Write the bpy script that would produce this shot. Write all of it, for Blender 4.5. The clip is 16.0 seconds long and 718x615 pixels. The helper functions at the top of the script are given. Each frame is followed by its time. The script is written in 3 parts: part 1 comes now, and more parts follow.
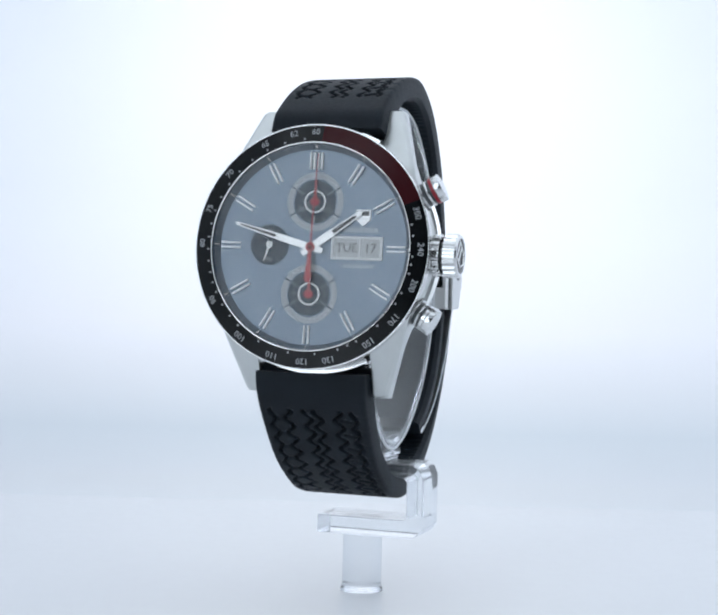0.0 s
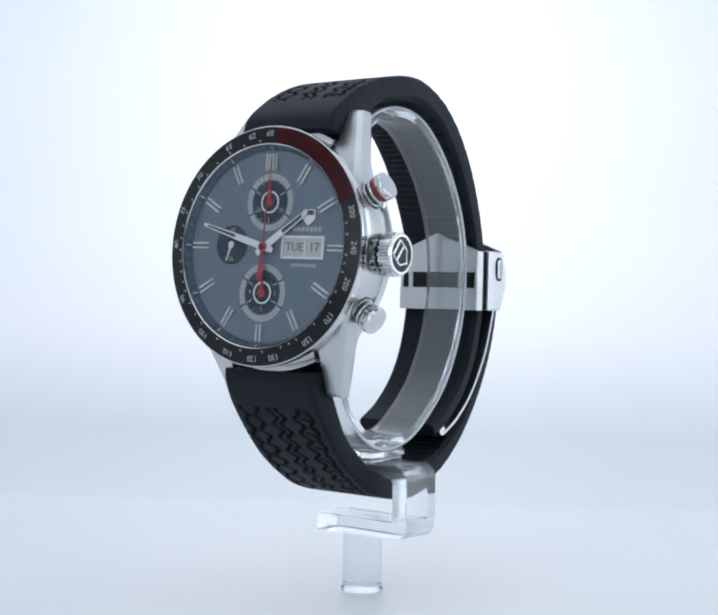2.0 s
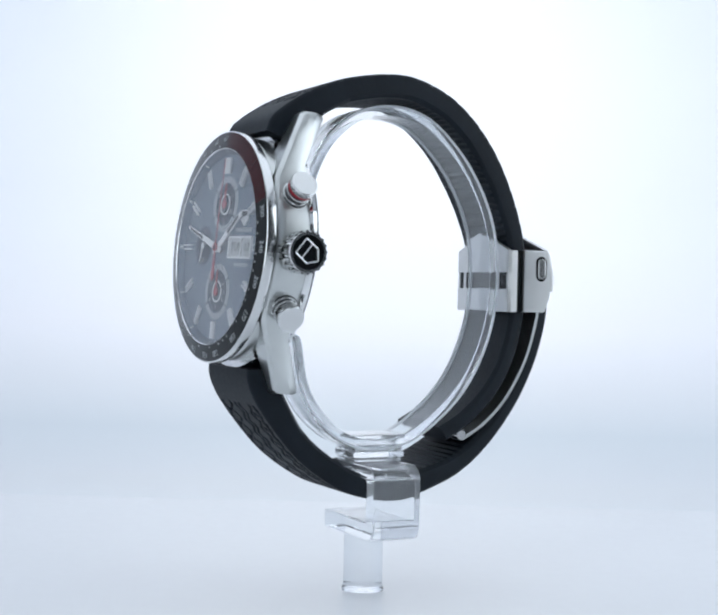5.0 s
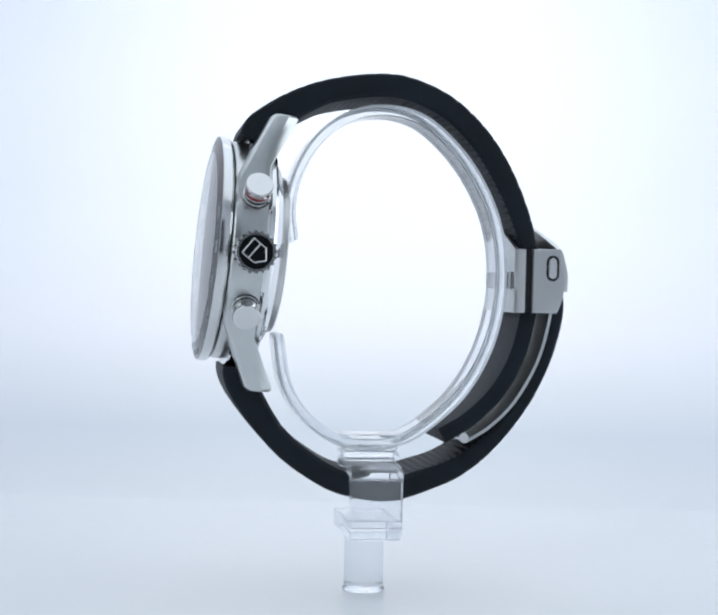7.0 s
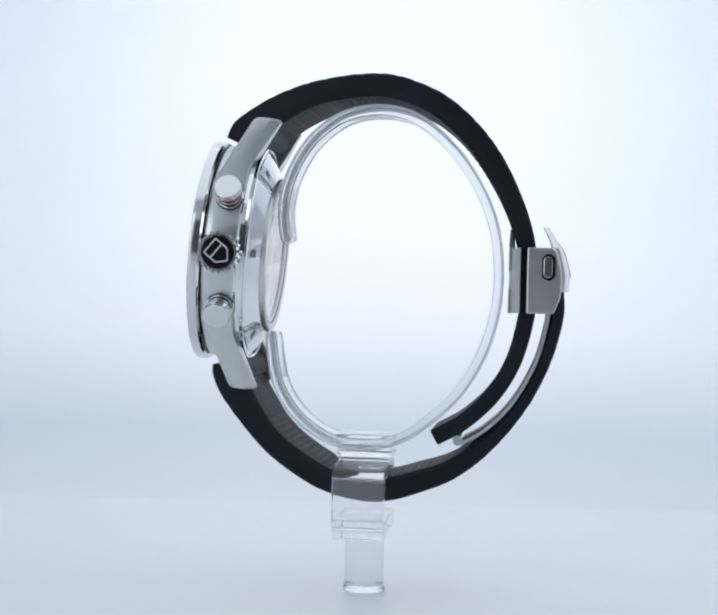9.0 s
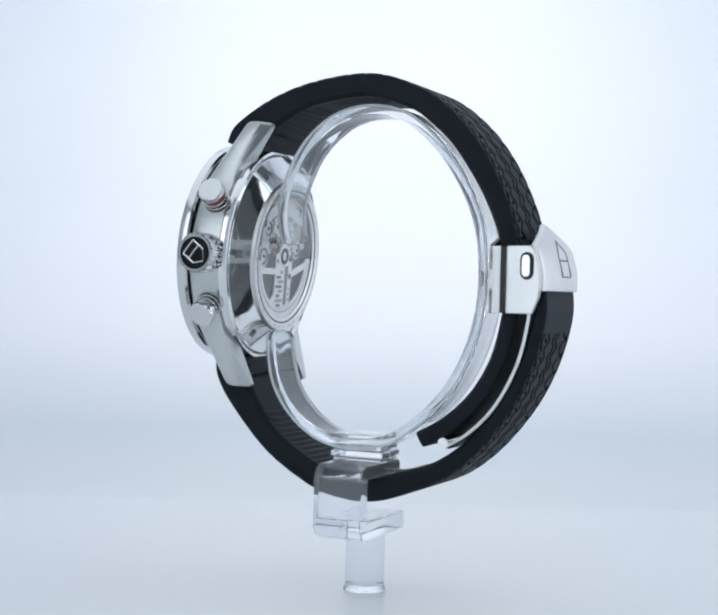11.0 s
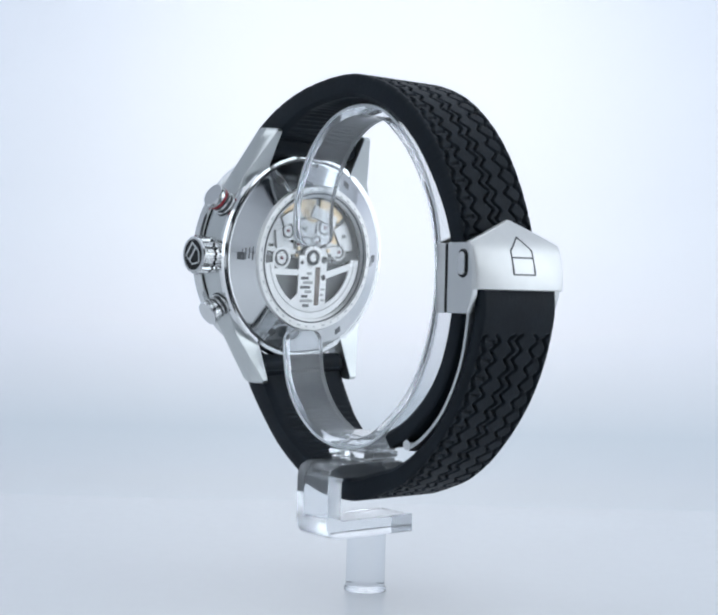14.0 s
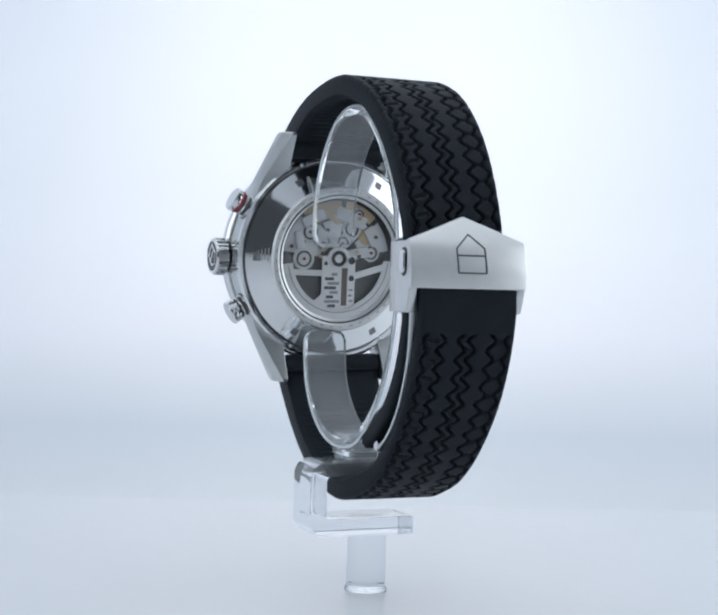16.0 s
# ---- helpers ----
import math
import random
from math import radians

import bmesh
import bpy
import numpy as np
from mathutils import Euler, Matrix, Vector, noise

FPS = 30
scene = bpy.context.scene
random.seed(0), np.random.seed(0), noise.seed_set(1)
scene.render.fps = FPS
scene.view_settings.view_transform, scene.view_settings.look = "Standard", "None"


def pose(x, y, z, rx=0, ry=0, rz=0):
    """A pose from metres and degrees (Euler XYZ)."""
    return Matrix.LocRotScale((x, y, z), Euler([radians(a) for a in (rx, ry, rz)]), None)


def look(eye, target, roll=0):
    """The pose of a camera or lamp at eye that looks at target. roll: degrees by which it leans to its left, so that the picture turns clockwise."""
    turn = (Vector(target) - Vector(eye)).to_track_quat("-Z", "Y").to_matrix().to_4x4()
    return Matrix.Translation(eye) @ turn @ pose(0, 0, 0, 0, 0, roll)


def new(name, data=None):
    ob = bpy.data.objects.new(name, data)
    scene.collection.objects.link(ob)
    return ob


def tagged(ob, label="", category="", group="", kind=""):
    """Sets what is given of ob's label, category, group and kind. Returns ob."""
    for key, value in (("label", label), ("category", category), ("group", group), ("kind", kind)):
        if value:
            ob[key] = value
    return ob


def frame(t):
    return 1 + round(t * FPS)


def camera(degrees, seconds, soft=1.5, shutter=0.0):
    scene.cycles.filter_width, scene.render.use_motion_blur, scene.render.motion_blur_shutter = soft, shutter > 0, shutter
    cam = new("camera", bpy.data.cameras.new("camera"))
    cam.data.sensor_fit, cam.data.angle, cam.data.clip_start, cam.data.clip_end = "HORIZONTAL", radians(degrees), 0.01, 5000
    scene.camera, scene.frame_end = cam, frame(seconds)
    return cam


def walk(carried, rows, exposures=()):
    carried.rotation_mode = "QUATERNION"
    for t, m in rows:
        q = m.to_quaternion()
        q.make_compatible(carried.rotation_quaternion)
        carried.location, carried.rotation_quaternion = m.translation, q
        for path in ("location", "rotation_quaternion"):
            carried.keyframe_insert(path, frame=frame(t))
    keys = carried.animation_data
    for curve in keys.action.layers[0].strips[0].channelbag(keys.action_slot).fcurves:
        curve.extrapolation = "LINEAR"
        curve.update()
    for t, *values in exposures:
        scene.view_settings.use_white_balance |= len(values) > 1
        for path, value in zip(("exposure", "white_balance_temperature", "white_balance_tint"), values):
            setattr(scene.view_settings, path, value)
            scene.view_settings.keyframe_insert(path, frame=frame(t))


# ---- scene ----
import itertools

# ---- camera ----
H0 = 0.057                       # height of the lens above the table
YAW, PITCH, ROLL = -0.447, -0.671, 1.359
cam = camera(28.5, 16.0, soft=2.5)
eye = Vector((0.0, -0.26916, H0))
aim = Vector((math.sin(radians(YAW)) * math.cos(radians(PITCH)), math.cos(radians(YAW)) * math.cos(radians(PITCH)), math.sin(radians(PITCH))))
CAM = look(eye, eye + aim, ROLL)
walk(cam, [(0.0, CAM), (16.0, CAM)], exposures=[(0.0, 0.0), (6.5, 0.0), (8.0, -0.09), (9.0, -0.12), (16.0, -0.14)])

# turn of the display stand about its upright axis, in degrees
TURN = [(0, 19.3), (1, 27.88), (2, 36.88), (3, 45.74), (4, 54.47), (6.5, 75.79), (7.5, 84.26), (8.5, 92.7), (9, 96.96),
        (11.5, 118.51), (12.5, 127.16), (13.5, 135.81), (14.5, 144.48), (16, 157.74)]

# ---- light ----
world = bpy.data.worlds.new("studio")
scene.world = world
world.use_nodes = True
world.node_tree.nodes["Background"].inputs[0].default_value = (0.8, 0.88, 1.0, 1)
world.node_tree.nodes["Background"].inputs[1].default_value = 0.25


def softbox(name, where, target, size, size_y, watts, colour):
    lamp = bpy.data.lights.new(name, "AREA")
    lamp.shape, lamp.size, lamp.size_y, lamp.energy, lamp.color = "RECTANGLE", size, size_y, watts, colour
    ob = new(name, lamp)
    ob.matrix_world = look(where, target)
    return ob


COOL = (0.852, 0.93, 1.0)
softbox("softbox_top", (0, 0.0, 0.58), (0, 0, 0), 0.95, 0.85, 1.5, COOL)
softbox("softbox_left", (-0.33, -0.5, 0.2), (0, 0, 0.06), 0.28, 0.5, 0.62, COOL)
softbox("softbox_right", (0.6, -0.02, 0.2), (0, 0, 0.06), 0.5, 0.5, 1.15, COOL)


# ---- materials ----
def material(name, colour, rough=0.5, metal=0.0, spec=0.5, grain=0.0, grain_scale=900.0, bump=0.0, vary=0.0, coat=0.0):
    m = bpy.data.materials.new(name)
    m.use_nodes = True
    nt = m.node_tree
    b = nt.nodes["Principled BSDF"]
    b.inputs["Base Color"].default_value = (*colour, 1)
    b.inputs["Roughness"].default_value = rough
    b.inputs["Metallic"].default_value = metal
    b.inputs["Specular IOR Level"].default_value = spec
    b.inputs["Coat Weight"].default_value = coat
    b.inputs["Coat Roughness"].default_value = 0.05
    tc = nt.nodes.new("ShaderNodeTexCoord")
    if grain or vary:
        fine = nt.nodes.new("ShaderNodeTexNoise")
        fine.inputs["Scale"].default_value = grain_scale
        fine.inputs["Detail"].default_value = 4
        nt.links.new(tc.outputs["Object"], fine.inputs["Vector"])
        big = nt.nodes.new("ShaderNodeTexNoise")
        big.inputs["Scale"].default_value = grain_scale / 9
        nt.links.new(tc.outputs["Object"], big.inputs["Vector"])
        mixr = nt.nodes.new("ShaderNodeMath")
        mixr.operation = "MULTIPLY_ADD"
        mixr.inputs[1].default_value = grain
        mixr.inputs[2].default_value = rough - grain / 2
        nt.links.new(fine.outputs["Fac"], mixr.inputs[0])
        nt.links.new(mixr.outputs[0], b.inputs["Roughness"])
        if vary:
            mix = nt.nodes.new("ShaderNodeMix")
            mix.data_type = "RGBA"
            mix.inputs["A"].default_value = (*[c * (1 - vary) for c in colour], 1)
            mix.inputs["B"].default_value = (*[min(1, c * (1 + vary)) for c in colour], 1)
            nt.links.new(big.outputs["Fac"], mix.inputs["Factor"])
            nt.links.new(mix.outputs["Result"], b.inputs["Base Color"])
        if bump:
            bp = nt.nodes.new("ShaderNodeBump")
            bp.inputs["Strength"].default_value = bump
            bp.inputs["Distance"].default_value = 0.0002
            nt.links.new(fine.outputs["Fac"], bp.inputs["Height"])
            nt.links.new(bp.outputs["Normal"], b.inputs["Normal"])
    return m


def glass(name, ior, rough=0.0, colour=(1, 1, 1)):
    m = material(name, colour, rough)
    b = m.node_tree.nodes["Principled BSDF"]
    b.inputs["Transmission Weight"].default_value = 1
    b.inputs["IOR"].default_value = ior
    return m


MIRROR = material("mirror_polished_steel", (0.86, 0.865, 0.865), 0.08, 1, grain=0.03, grain_scale=2500, vary=0.04)
STEEL = material("polished_steel", (0.76, 0.765, 0.765), 0.14, 1, grain=0.06, grain_scale=2500, vary=0.04)
BRUSHED = material("brushed_steel", (0.635, 0.655, 0.65), 0.3, 1, grain=0.12, grain_scale=4000, bump=0.05, vary=0.05)
CHEEK = material("fine_brushed_steel", (0.70, 0.71, 0.71), 0.3, 1, grain=0.08, grain_scale=3000, vary=0.04)
SATIN = material("satin_steel", (0.78, 0.78, 0.77), 0.42, 1, grain=0.1, grain_scale=4000, bump=0.04, vary=0.04)
# dark steel parts, and shade painted into grooves and engraved lines
DARKSTEEL = material("dark_and_shaded_steel", (0.10, 0.105, 0.11), 0.35, 0.8, grain=0.1)
RUBBER = material("black_rubber", (0.0082, 0.0128, 0.0185), 0.56, 0, 0.2, grain=0.2, grain_scale=1800, bump=0.25, vary=0.3)
BLACK = material("black_enamel", (0.005, 0.006, 0.007), 0.16, 0, 0.35, grain=0.05, coat=0.0)
RED_RING = material("dark_red_enamel", (0.046, 0.0045, 0.007), 0.22, 0, 0.22, grain=0.05, coat=0.0)
RED = material("red_lacquer", (0.38, 0.02, 0.035), 0.3, 0, 0.5, grain=0.05)
WHITE = material("white_print", (0.75, 0.77, 0.78), 0.5, grain=0.1)
PALE = material("grey_print", (0.40, 0.43, 0.46), 0.5, grain=0.1)
DIAL = material("anthracite_dial", (0.160, 0.207, 0.264), 0.42, 0.6, 0.3, grain=0.002, grain_scale=900, vary=0.05)
FLANGE = material("dark_blue_flange", (0.055, 0.092, 0.138), 0.35, 0.3, grain=0.002)
SUBDIAL = material("dark_subdial", (0.013, 0.030, 0.052), 0.5, 0.2, 0.3, grain=0.04, grain_scale=1200, vary=0.06)
DATE = material("date_disc_white", (0.50, 0.52, 0.53), 0.5, grain=0.1)
HAND = material("polished_white_steel", (0.80, 0.81, 0.82), 0.3, 0.35, grain=0.1)
NUMERAL = material("light_grey_print", (0.50, 0.52, 0.54), 0.5, grain=0.1)
GREYINK = material("grey_ink", (0.05, 0.055, 0.06), 0.5, grain=0.1)
INK = material("black_ink", (0.03, 0.03, 0.035), 0.5, grain=0.1)
GOLD = material("gilt_brass", (0.66, 0.52, 0.34), 0.3, 1, grain=0.1)
ROTOR = material("rotor_steel", (0.80, 0.805, 0.81), 0.48, 1, grain=0.12, grain_scale=3000, vary=0.08)
ENGRAVE = material("engraved_steel", (0.36, 0.365, 0.37), 0.5, 1, grain=0.1)
SLOT = material("dark_recess_steel", (0.22, 0.225, 0.23), 0.4, 1, grain=0.1)
RIMTEXT = material("shallow_engraving", (0.50, 0.505, 0.51), 0.5, 1, grain=0.1)
BRONZE = material("brown_inlay", (0.17, 0.14, 0.125), 0.4, 0.8, grain=0.1)
RUBY = material("ruby_jewel", (0.20, 0.02, 0.04), 0.15, grain=0.05)
MOVEMENT = material("rhodium_plate", (0.68, 0.69, 0.70), 0.45, 1, grain=0.2, grain_scale=1500, vary=0.2)
# base plate darkened for the shade between wheels and bridges
PLATE = material("shaded_base_plate", (0.13, 0.135, 0.14), 0.4, 0.9, grain=0.2, grain_scale=1500, vary=0.3)
CRYSTAL = glass("coated_sapphire_crystal", 1.34)
BACKGLASS = glass("sapphire_display_back", 1.5)
ACRYLIC = glass("clear_acrylic", 1.28, 0.0, (0.95, 0.975, 1.0))
# milky share put in for bright reflections inside the acrylic
ACRYLIC.node_tree.nodes["Principled BSDF"].inputs["Transmission Weight"].default_value = 0.90
# whitish tone painting the light caught along the ring's edges
EDGE_GLINT = glass("white_edge_glint", 1.28, 0.3, (0.88, 0.91, 0.94))
EDGE_GLINT.node_tree.nodes["Principled BSDF"].inputs["Transmission Weight"].default_value = 0.45
# for the unseen panels that darken what the steel reflects
GREY = material("grey_shade_panel", (0.07, 0.075, 0.08), 0.9, grain=0.1, grain_scale=300, vary=0.1)
CLOTH = material("white_tent_cloth", (0.80, 0.82, 0.84), 0.9, grain=0.1, grain_scale=300, vary=0.03)


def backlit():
    """Glossy white sheet with light painted in as emission where it rises: brightest in the middle, weaker and bluer
    towards the foot and the sides.
    """
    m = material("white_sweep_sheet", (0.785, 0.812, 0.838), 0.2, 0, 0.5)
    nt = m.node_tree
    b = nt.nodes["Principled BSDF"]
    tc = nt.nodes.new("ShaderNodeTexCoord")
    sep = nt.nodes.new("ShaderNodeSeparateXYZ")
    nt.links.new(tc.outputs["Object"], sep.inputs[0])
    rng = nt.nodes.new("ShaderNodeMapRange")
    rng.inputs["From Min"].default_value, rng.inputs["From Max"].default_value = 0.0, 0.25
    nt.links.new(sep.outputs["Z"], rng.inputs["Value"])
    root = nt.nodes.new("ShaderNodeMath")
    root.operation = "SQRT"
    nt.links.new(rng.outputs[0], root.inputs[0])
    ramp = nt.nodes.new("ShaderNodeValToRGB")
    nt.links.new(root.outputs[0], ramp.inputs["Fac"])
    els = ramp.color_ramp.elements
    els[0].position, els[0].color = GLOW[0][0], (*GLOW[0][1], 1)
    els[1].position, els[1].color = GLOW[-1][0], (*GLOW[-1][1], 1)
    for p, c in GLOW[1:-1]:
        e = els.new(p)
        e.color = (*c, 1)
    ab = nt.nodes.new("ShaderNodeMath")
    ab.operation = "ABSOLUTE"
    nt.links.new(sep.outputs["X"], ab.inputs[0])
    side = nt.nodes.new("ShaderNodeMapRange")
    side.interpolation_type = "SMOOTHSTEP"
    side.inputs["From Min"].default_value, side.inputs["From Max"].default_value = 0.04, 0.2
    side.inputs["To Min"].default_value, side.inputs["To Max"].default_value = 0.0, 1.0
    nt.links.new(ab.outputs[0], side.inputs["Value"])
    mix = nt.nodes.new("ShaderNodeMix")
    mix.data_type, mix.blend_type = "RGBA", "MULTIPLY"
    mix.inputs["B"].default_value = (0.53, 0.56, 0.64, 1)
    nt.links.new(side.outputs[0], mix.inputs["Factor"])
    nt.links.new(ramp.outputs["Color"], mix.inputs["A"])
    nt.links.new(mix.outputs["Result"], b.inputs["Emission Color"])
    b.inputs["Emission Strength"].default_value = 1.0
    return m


# emission up the sheet, painted in place of light falling on it
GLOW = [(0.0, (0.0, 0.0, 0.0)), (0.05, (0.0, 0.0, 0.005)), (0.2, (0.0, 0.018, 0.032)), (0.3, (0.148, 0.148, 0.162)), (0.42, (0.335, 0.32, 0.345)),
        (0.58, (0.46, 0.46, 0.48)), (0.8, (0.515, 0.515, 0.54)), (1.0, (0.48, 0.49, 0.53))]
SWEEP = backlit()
BOARD = material("white_table_board", (0.84, 0.855, 0.875), 0.22, 0, 0.5, grain=0.04, grain_scale=300, vary=0.01)


# ---- mesh helpers; shapes are given in millimetres ----
def finish(ob, sharp=32):
    me = ob.data
    for p in me.polygons:
        p.use_smooth = True
    me.set_sharp_from_angle(angle=radians(sharp))
    return ob


def part(name, bm, mat, parent=None, label="", m=None, sharp=32):
    """One mesh object out of a bmesh in millimetres, moved by m, under parent."""
    bmesh.ops.recalc_face_normals(bm, faces=bm.faces)
    if m is not None:
        bm.transform(m)
    bm.transform(Matrix.Scale(0.001, 4))
    me = bpy.data.meshes.new(name)
    bm.to_mesh(me)
    bm.free()
    me.materials.append(mat)
    ob = new(name, me)
    if parent is not None:
        ob.parent = parent
    if label:
        tagged(ob, label=label)
    finish(ob, sharp)
    wn = ob.modifiers.new("even_normals", "WEIGHTED_NORMAL")
    wn.keep_sharp, wn.weight = True, 80
    return ob


def grid_part(name, verts, faces, mat, parent, label="", sharp=40):
    me = bpy.data.meshes.new(name)
    me.from_pydata([(x * 0.001, y * 0.001, z * 0.001) for x, y, z in verts], [], faces)
    me.materials.append(mat)
    ob = new(name, me)
    ob.parent = parent
    if label:
        tagged(ob, label=label)
    return finish(ob, sharp)


def join(*bms):
    out = bmesh.new()
    for b in bms:
        me = bpy.data.meshes.new("scrap")
        b.to_mesh(me)
        b.free()
        out.from_mesh(me)
        bpy.data.meshes.remove(me)
    return out


def bevel(bm, w, seg=2, angle=30):
    bmesh.ops.recalc_face_normals(bm, faces=bm.faces)
    edges = [e for e in bm.edges if len(e.link_faces) == 2 and e.calc_face_angle(0) > radians(angle)]
    if w:
        bmesh.ops.bevel(bm, geom=edges, offset=w, segments=seg, profile=0.5, affect="EDGES", clamp_overlap=True)
    return bm


def box(x0, x1, y0, y1, z0, z1, w=0.0, seg=2):
    bm = bmesh.new()
    bmesh.ops.create_cube(bm, size=1)
    for v in bm.verts:
        v.co = ((x0 + x1) / 2 + v.co.x * (x1 - x0), (y0 + y1) / 2 + v.co.y * (y1 - y0), (z0 + z1) / 2 + v.co.z * (z1 - z0))
    return bevel(bm, w, seg)


def prism(poly, a, b, axis="z", w=0.0, seg=2):
    """A polygon of 2D points drawn out from a to b along an axis (x: points are y, z; y: x, z; z: x, y)."""
    bm = bmesh.new()
    put = {"z": lambda p, h: (p[0], p[1], h), "x": lambda p, h: (h, p[0], p[1]), "y": lambda p, h: (p[0], h, p[1])}[axis]
    lo = [bm.verts.new(put(p, a)) for p in poly]
    hi = [bm.verts.new(put(p, b)) for p in poly]
    bm.faces.new(lo)
    bm.faces.new(hi)
    for i in range(len(poly)):
        j = (i + 1) % len(poly)
        bm.faces.new((lo[i], lo[j], hi[j], hi[i]))
    return bevel(bm, w, seg)


def lathe(profile, n=96, a0=0.0, a1=360.0, closed=True):
    """A profile of (radius, height) turned about z; angles run clockwise from twelve o'clock."""
    bm = bmesh.new()
    full = abs(a1 - a0 - 360) < 1e-6
    rows = []
    for i in range(n if full else n + 1):
        a = radians(a0 + (a1 - a0) * i / n)
        rows.append([bm.verts.new((r * math.sin(a), r * math.cos(a), z)) for r, z in profile])
    k = len(profile)
    for i in range(n):
        p, q = rows[i], rows[(i + 1) % len(rows)]
        for j in range(k if closed else k - 1):
            bm.faces.new((p[j], p[(j + 1) % k], q[(j + 1) % k], q[j]))
    if not full and closed:
        bm.faces.new(rows[0])
        bm.faces.new(rows[-1])
    bmesh.ops.remove_doubles(bm, verts=bm.verts, dist=1e-5)
    return bm


def disc(r, z0, z1, n=96):
    return lathe([(0, z0), (r, z0), (r, z1), (0, z1)], n, closed=False)


def ring(r0, r1, z0, z1, n=96, a0=0.0, a1=360.0):
    return lathe([(r0, z0), (r1, z0), (r1, z1), (r0, z1)], n, a0, a1)


def rod(p, q, r0, r1=None, n=24, w=0.0):
    r1 = r0 if r1 is None else r1
    p, q = Vector(p), Vector(q)
    bm = bmesh.new()
    bmesh.ops.create_cone(bm, cap_ends=True, segments=n, radius1=r0, radius2=r1, depth=(q - p).length)
    bevel(bm, w)
    bm.transform(Matrix.Translation((p + q) / 2) @ (q - p).to_track_quat("Z", "Y").to_matrix().to_4x4())
    return bm


def text_mesh(s, size, z, thick=0.03):
    """Flat letters of the built-in font, centred, as a bmesh in millimetres."""
    cu = bpy.data.curves.new("letters", "FONT")
    cu.body, cu.size, cu.align_x, cu.align_y, cu.extrude, cu.resolution_u = s, size, "CENTER", "CENTER", thick, 2
    ob = new("letters", cu)
    me = bpy.data.meshes.new_from_object(ob.evaluated_get(bpy.context.evaluated_depsgraph_get()))
    bm = bmesh.new()
    bm.from_mesh(me)
    bpy.data.objects.remove(ob)
    bpy.data.meshes.remove(me)
    bpy.data.curves.remove(cu)
    bm.transform(Matrix.Translation((0, 0, z)))
    return bm


def spline(points, step):
    """Even steps along a smooth curve through 2D points."""
    pts = [Vector(p) for p in points]
    pts = [2 * pts[0] - pts[1]] + pts + [2 * pts[-1] - pts[-2]]
    fine = []
    for i in range(1, len(pts) - 2):
        a, b, c, d = pts[i - 1:i + 3]
        for k in range(24):
            t = k / 24
            fine.append(0.5 * (2 * b + (c - a) * t + (2 * a - 5 * b + 4 * c - d) * t * t + (3 * b - a - 3 * c + d) * t ** 3))
    fine.append(pts[-2])
    dist = [0.0]
    for a, b in zip(fine, fine[1:]):
        dist.append(dist[-1] + (b - a).length)
    n = max(2, int(dist[-1] / step))
    s = np.linspace(0, dist[-1], n + 1)
    y, z = np.interp(s, dist, [p[0] for p in fine]), np.interp(s, dist, [p[1] for p in fine])
    return s, y, z


def band(path, step, width, thick, side, centre, across=9, outer=None, inner=None, edge=0.5):
    """A strip swept along a path in the y-z plane, the path being its outer face. side: +1 or -1, the way the outer face looks
    from the direction of travel. outer(s, x), inner(s, x): relief in millimetres."""
    s, y, z = spline(path, step)
    ty, tz = np.gradient(y), np.gradient(z)
    ln = np.hypot(ty, tz)
    ny, nz = -tz / ln * side, ty / ln * side
    verts, faces = [], []
    na = across
    nb = 13 if inner is None else 25
    for i in range(len(s)):
        hw, th, xc = width(s[i] / s[-1]) / 2, thick(s[i] / s[-1]), centre(y[i], z[i])
        for k in range(na):
            x = -1 + 2 * k / (na - 1)
            rim = max(0.0, (abs(x) * hw - (hw - edge)) / edge)
            d = -edge * (1 - math.sqrt(max(0, 1 - rim * rim))) if rim > 0 else 0.0
            if outer is not None:
                d += outer(s[i], x * hw, s[-1])
            verts.append((xc + x * hw, y[i] + ny[i] * d, z[i] + nz[i] * d))
        for k in range(nb):
            x = 1 - 2 * k / (nb - 1)
            rim = max(0.0, (abs(x) * hw - (hw - edge)) / edge)
            d = -th + (edge * (1 - math.sqrt(max(0, 1 - rim * rim))) if rim > 0 else 0.0)
            if inner is not None:
                d += inner(s[i], x * hw, s[-1])
            verts.append((xc + x * hw, y[i] + ny[i] * d, z[i] + nz[i] * d))
    m = na + nb
    for i in range(len(s) - 1):
        for k in range(m):
            a, b = i * m + k, i * m + (k + 1) % m
            faces.append((a, b, b + m, a + m) if side > 0 else (a, a + m, b + m, b))
    first, last = list(range(m)), list(range((len(s) - 1) * m, len(s) * m))
    faces.append(tuple(reversed(first)) if side > 0 else tuple(first))
    faces.append(tuple(last) if side > 0 else tuple(reversed(last)))
    return verts, faces


# ---- setting ----
def plain_box(name, x0, x1, y0, y1, z0, z1, mat, label, w=0.0):
    ob = part(name, box(x0 * 1000, x1 * 1000, y0 * 1000, y1 * 1000, z0 * 1000, z1 * 1000, w), mat)
    return tagged(ob, label=label, kind="structure")


plain_box("floor", -0.8, 0.8, -0.7, 0.7, -0.42, -0.4, CLOTH, "white cloth floor of the photo tent")
plain_box("wall_west", -0.76, -0.74, -0.7, 0.7, -0.4, 0.8, CLOTH, "white cloth side of the photo tent")
plain_box("wall_east", 0.74, 0.76, -0.3, 0.7, -0.4, 0.8, CLOTH, "white cloth side of the photo tent")
# out of view, added so the case back mirrors something dark
plain_box("dark_panel_east", 0.74, 0.76, -0.7, -0.302, -0.4, 0.8, GREY, "unseen dark panel added to darken reflections in the case back")
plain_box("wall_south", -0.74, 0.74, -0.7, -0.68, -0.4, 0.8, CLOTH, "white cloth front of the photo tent")
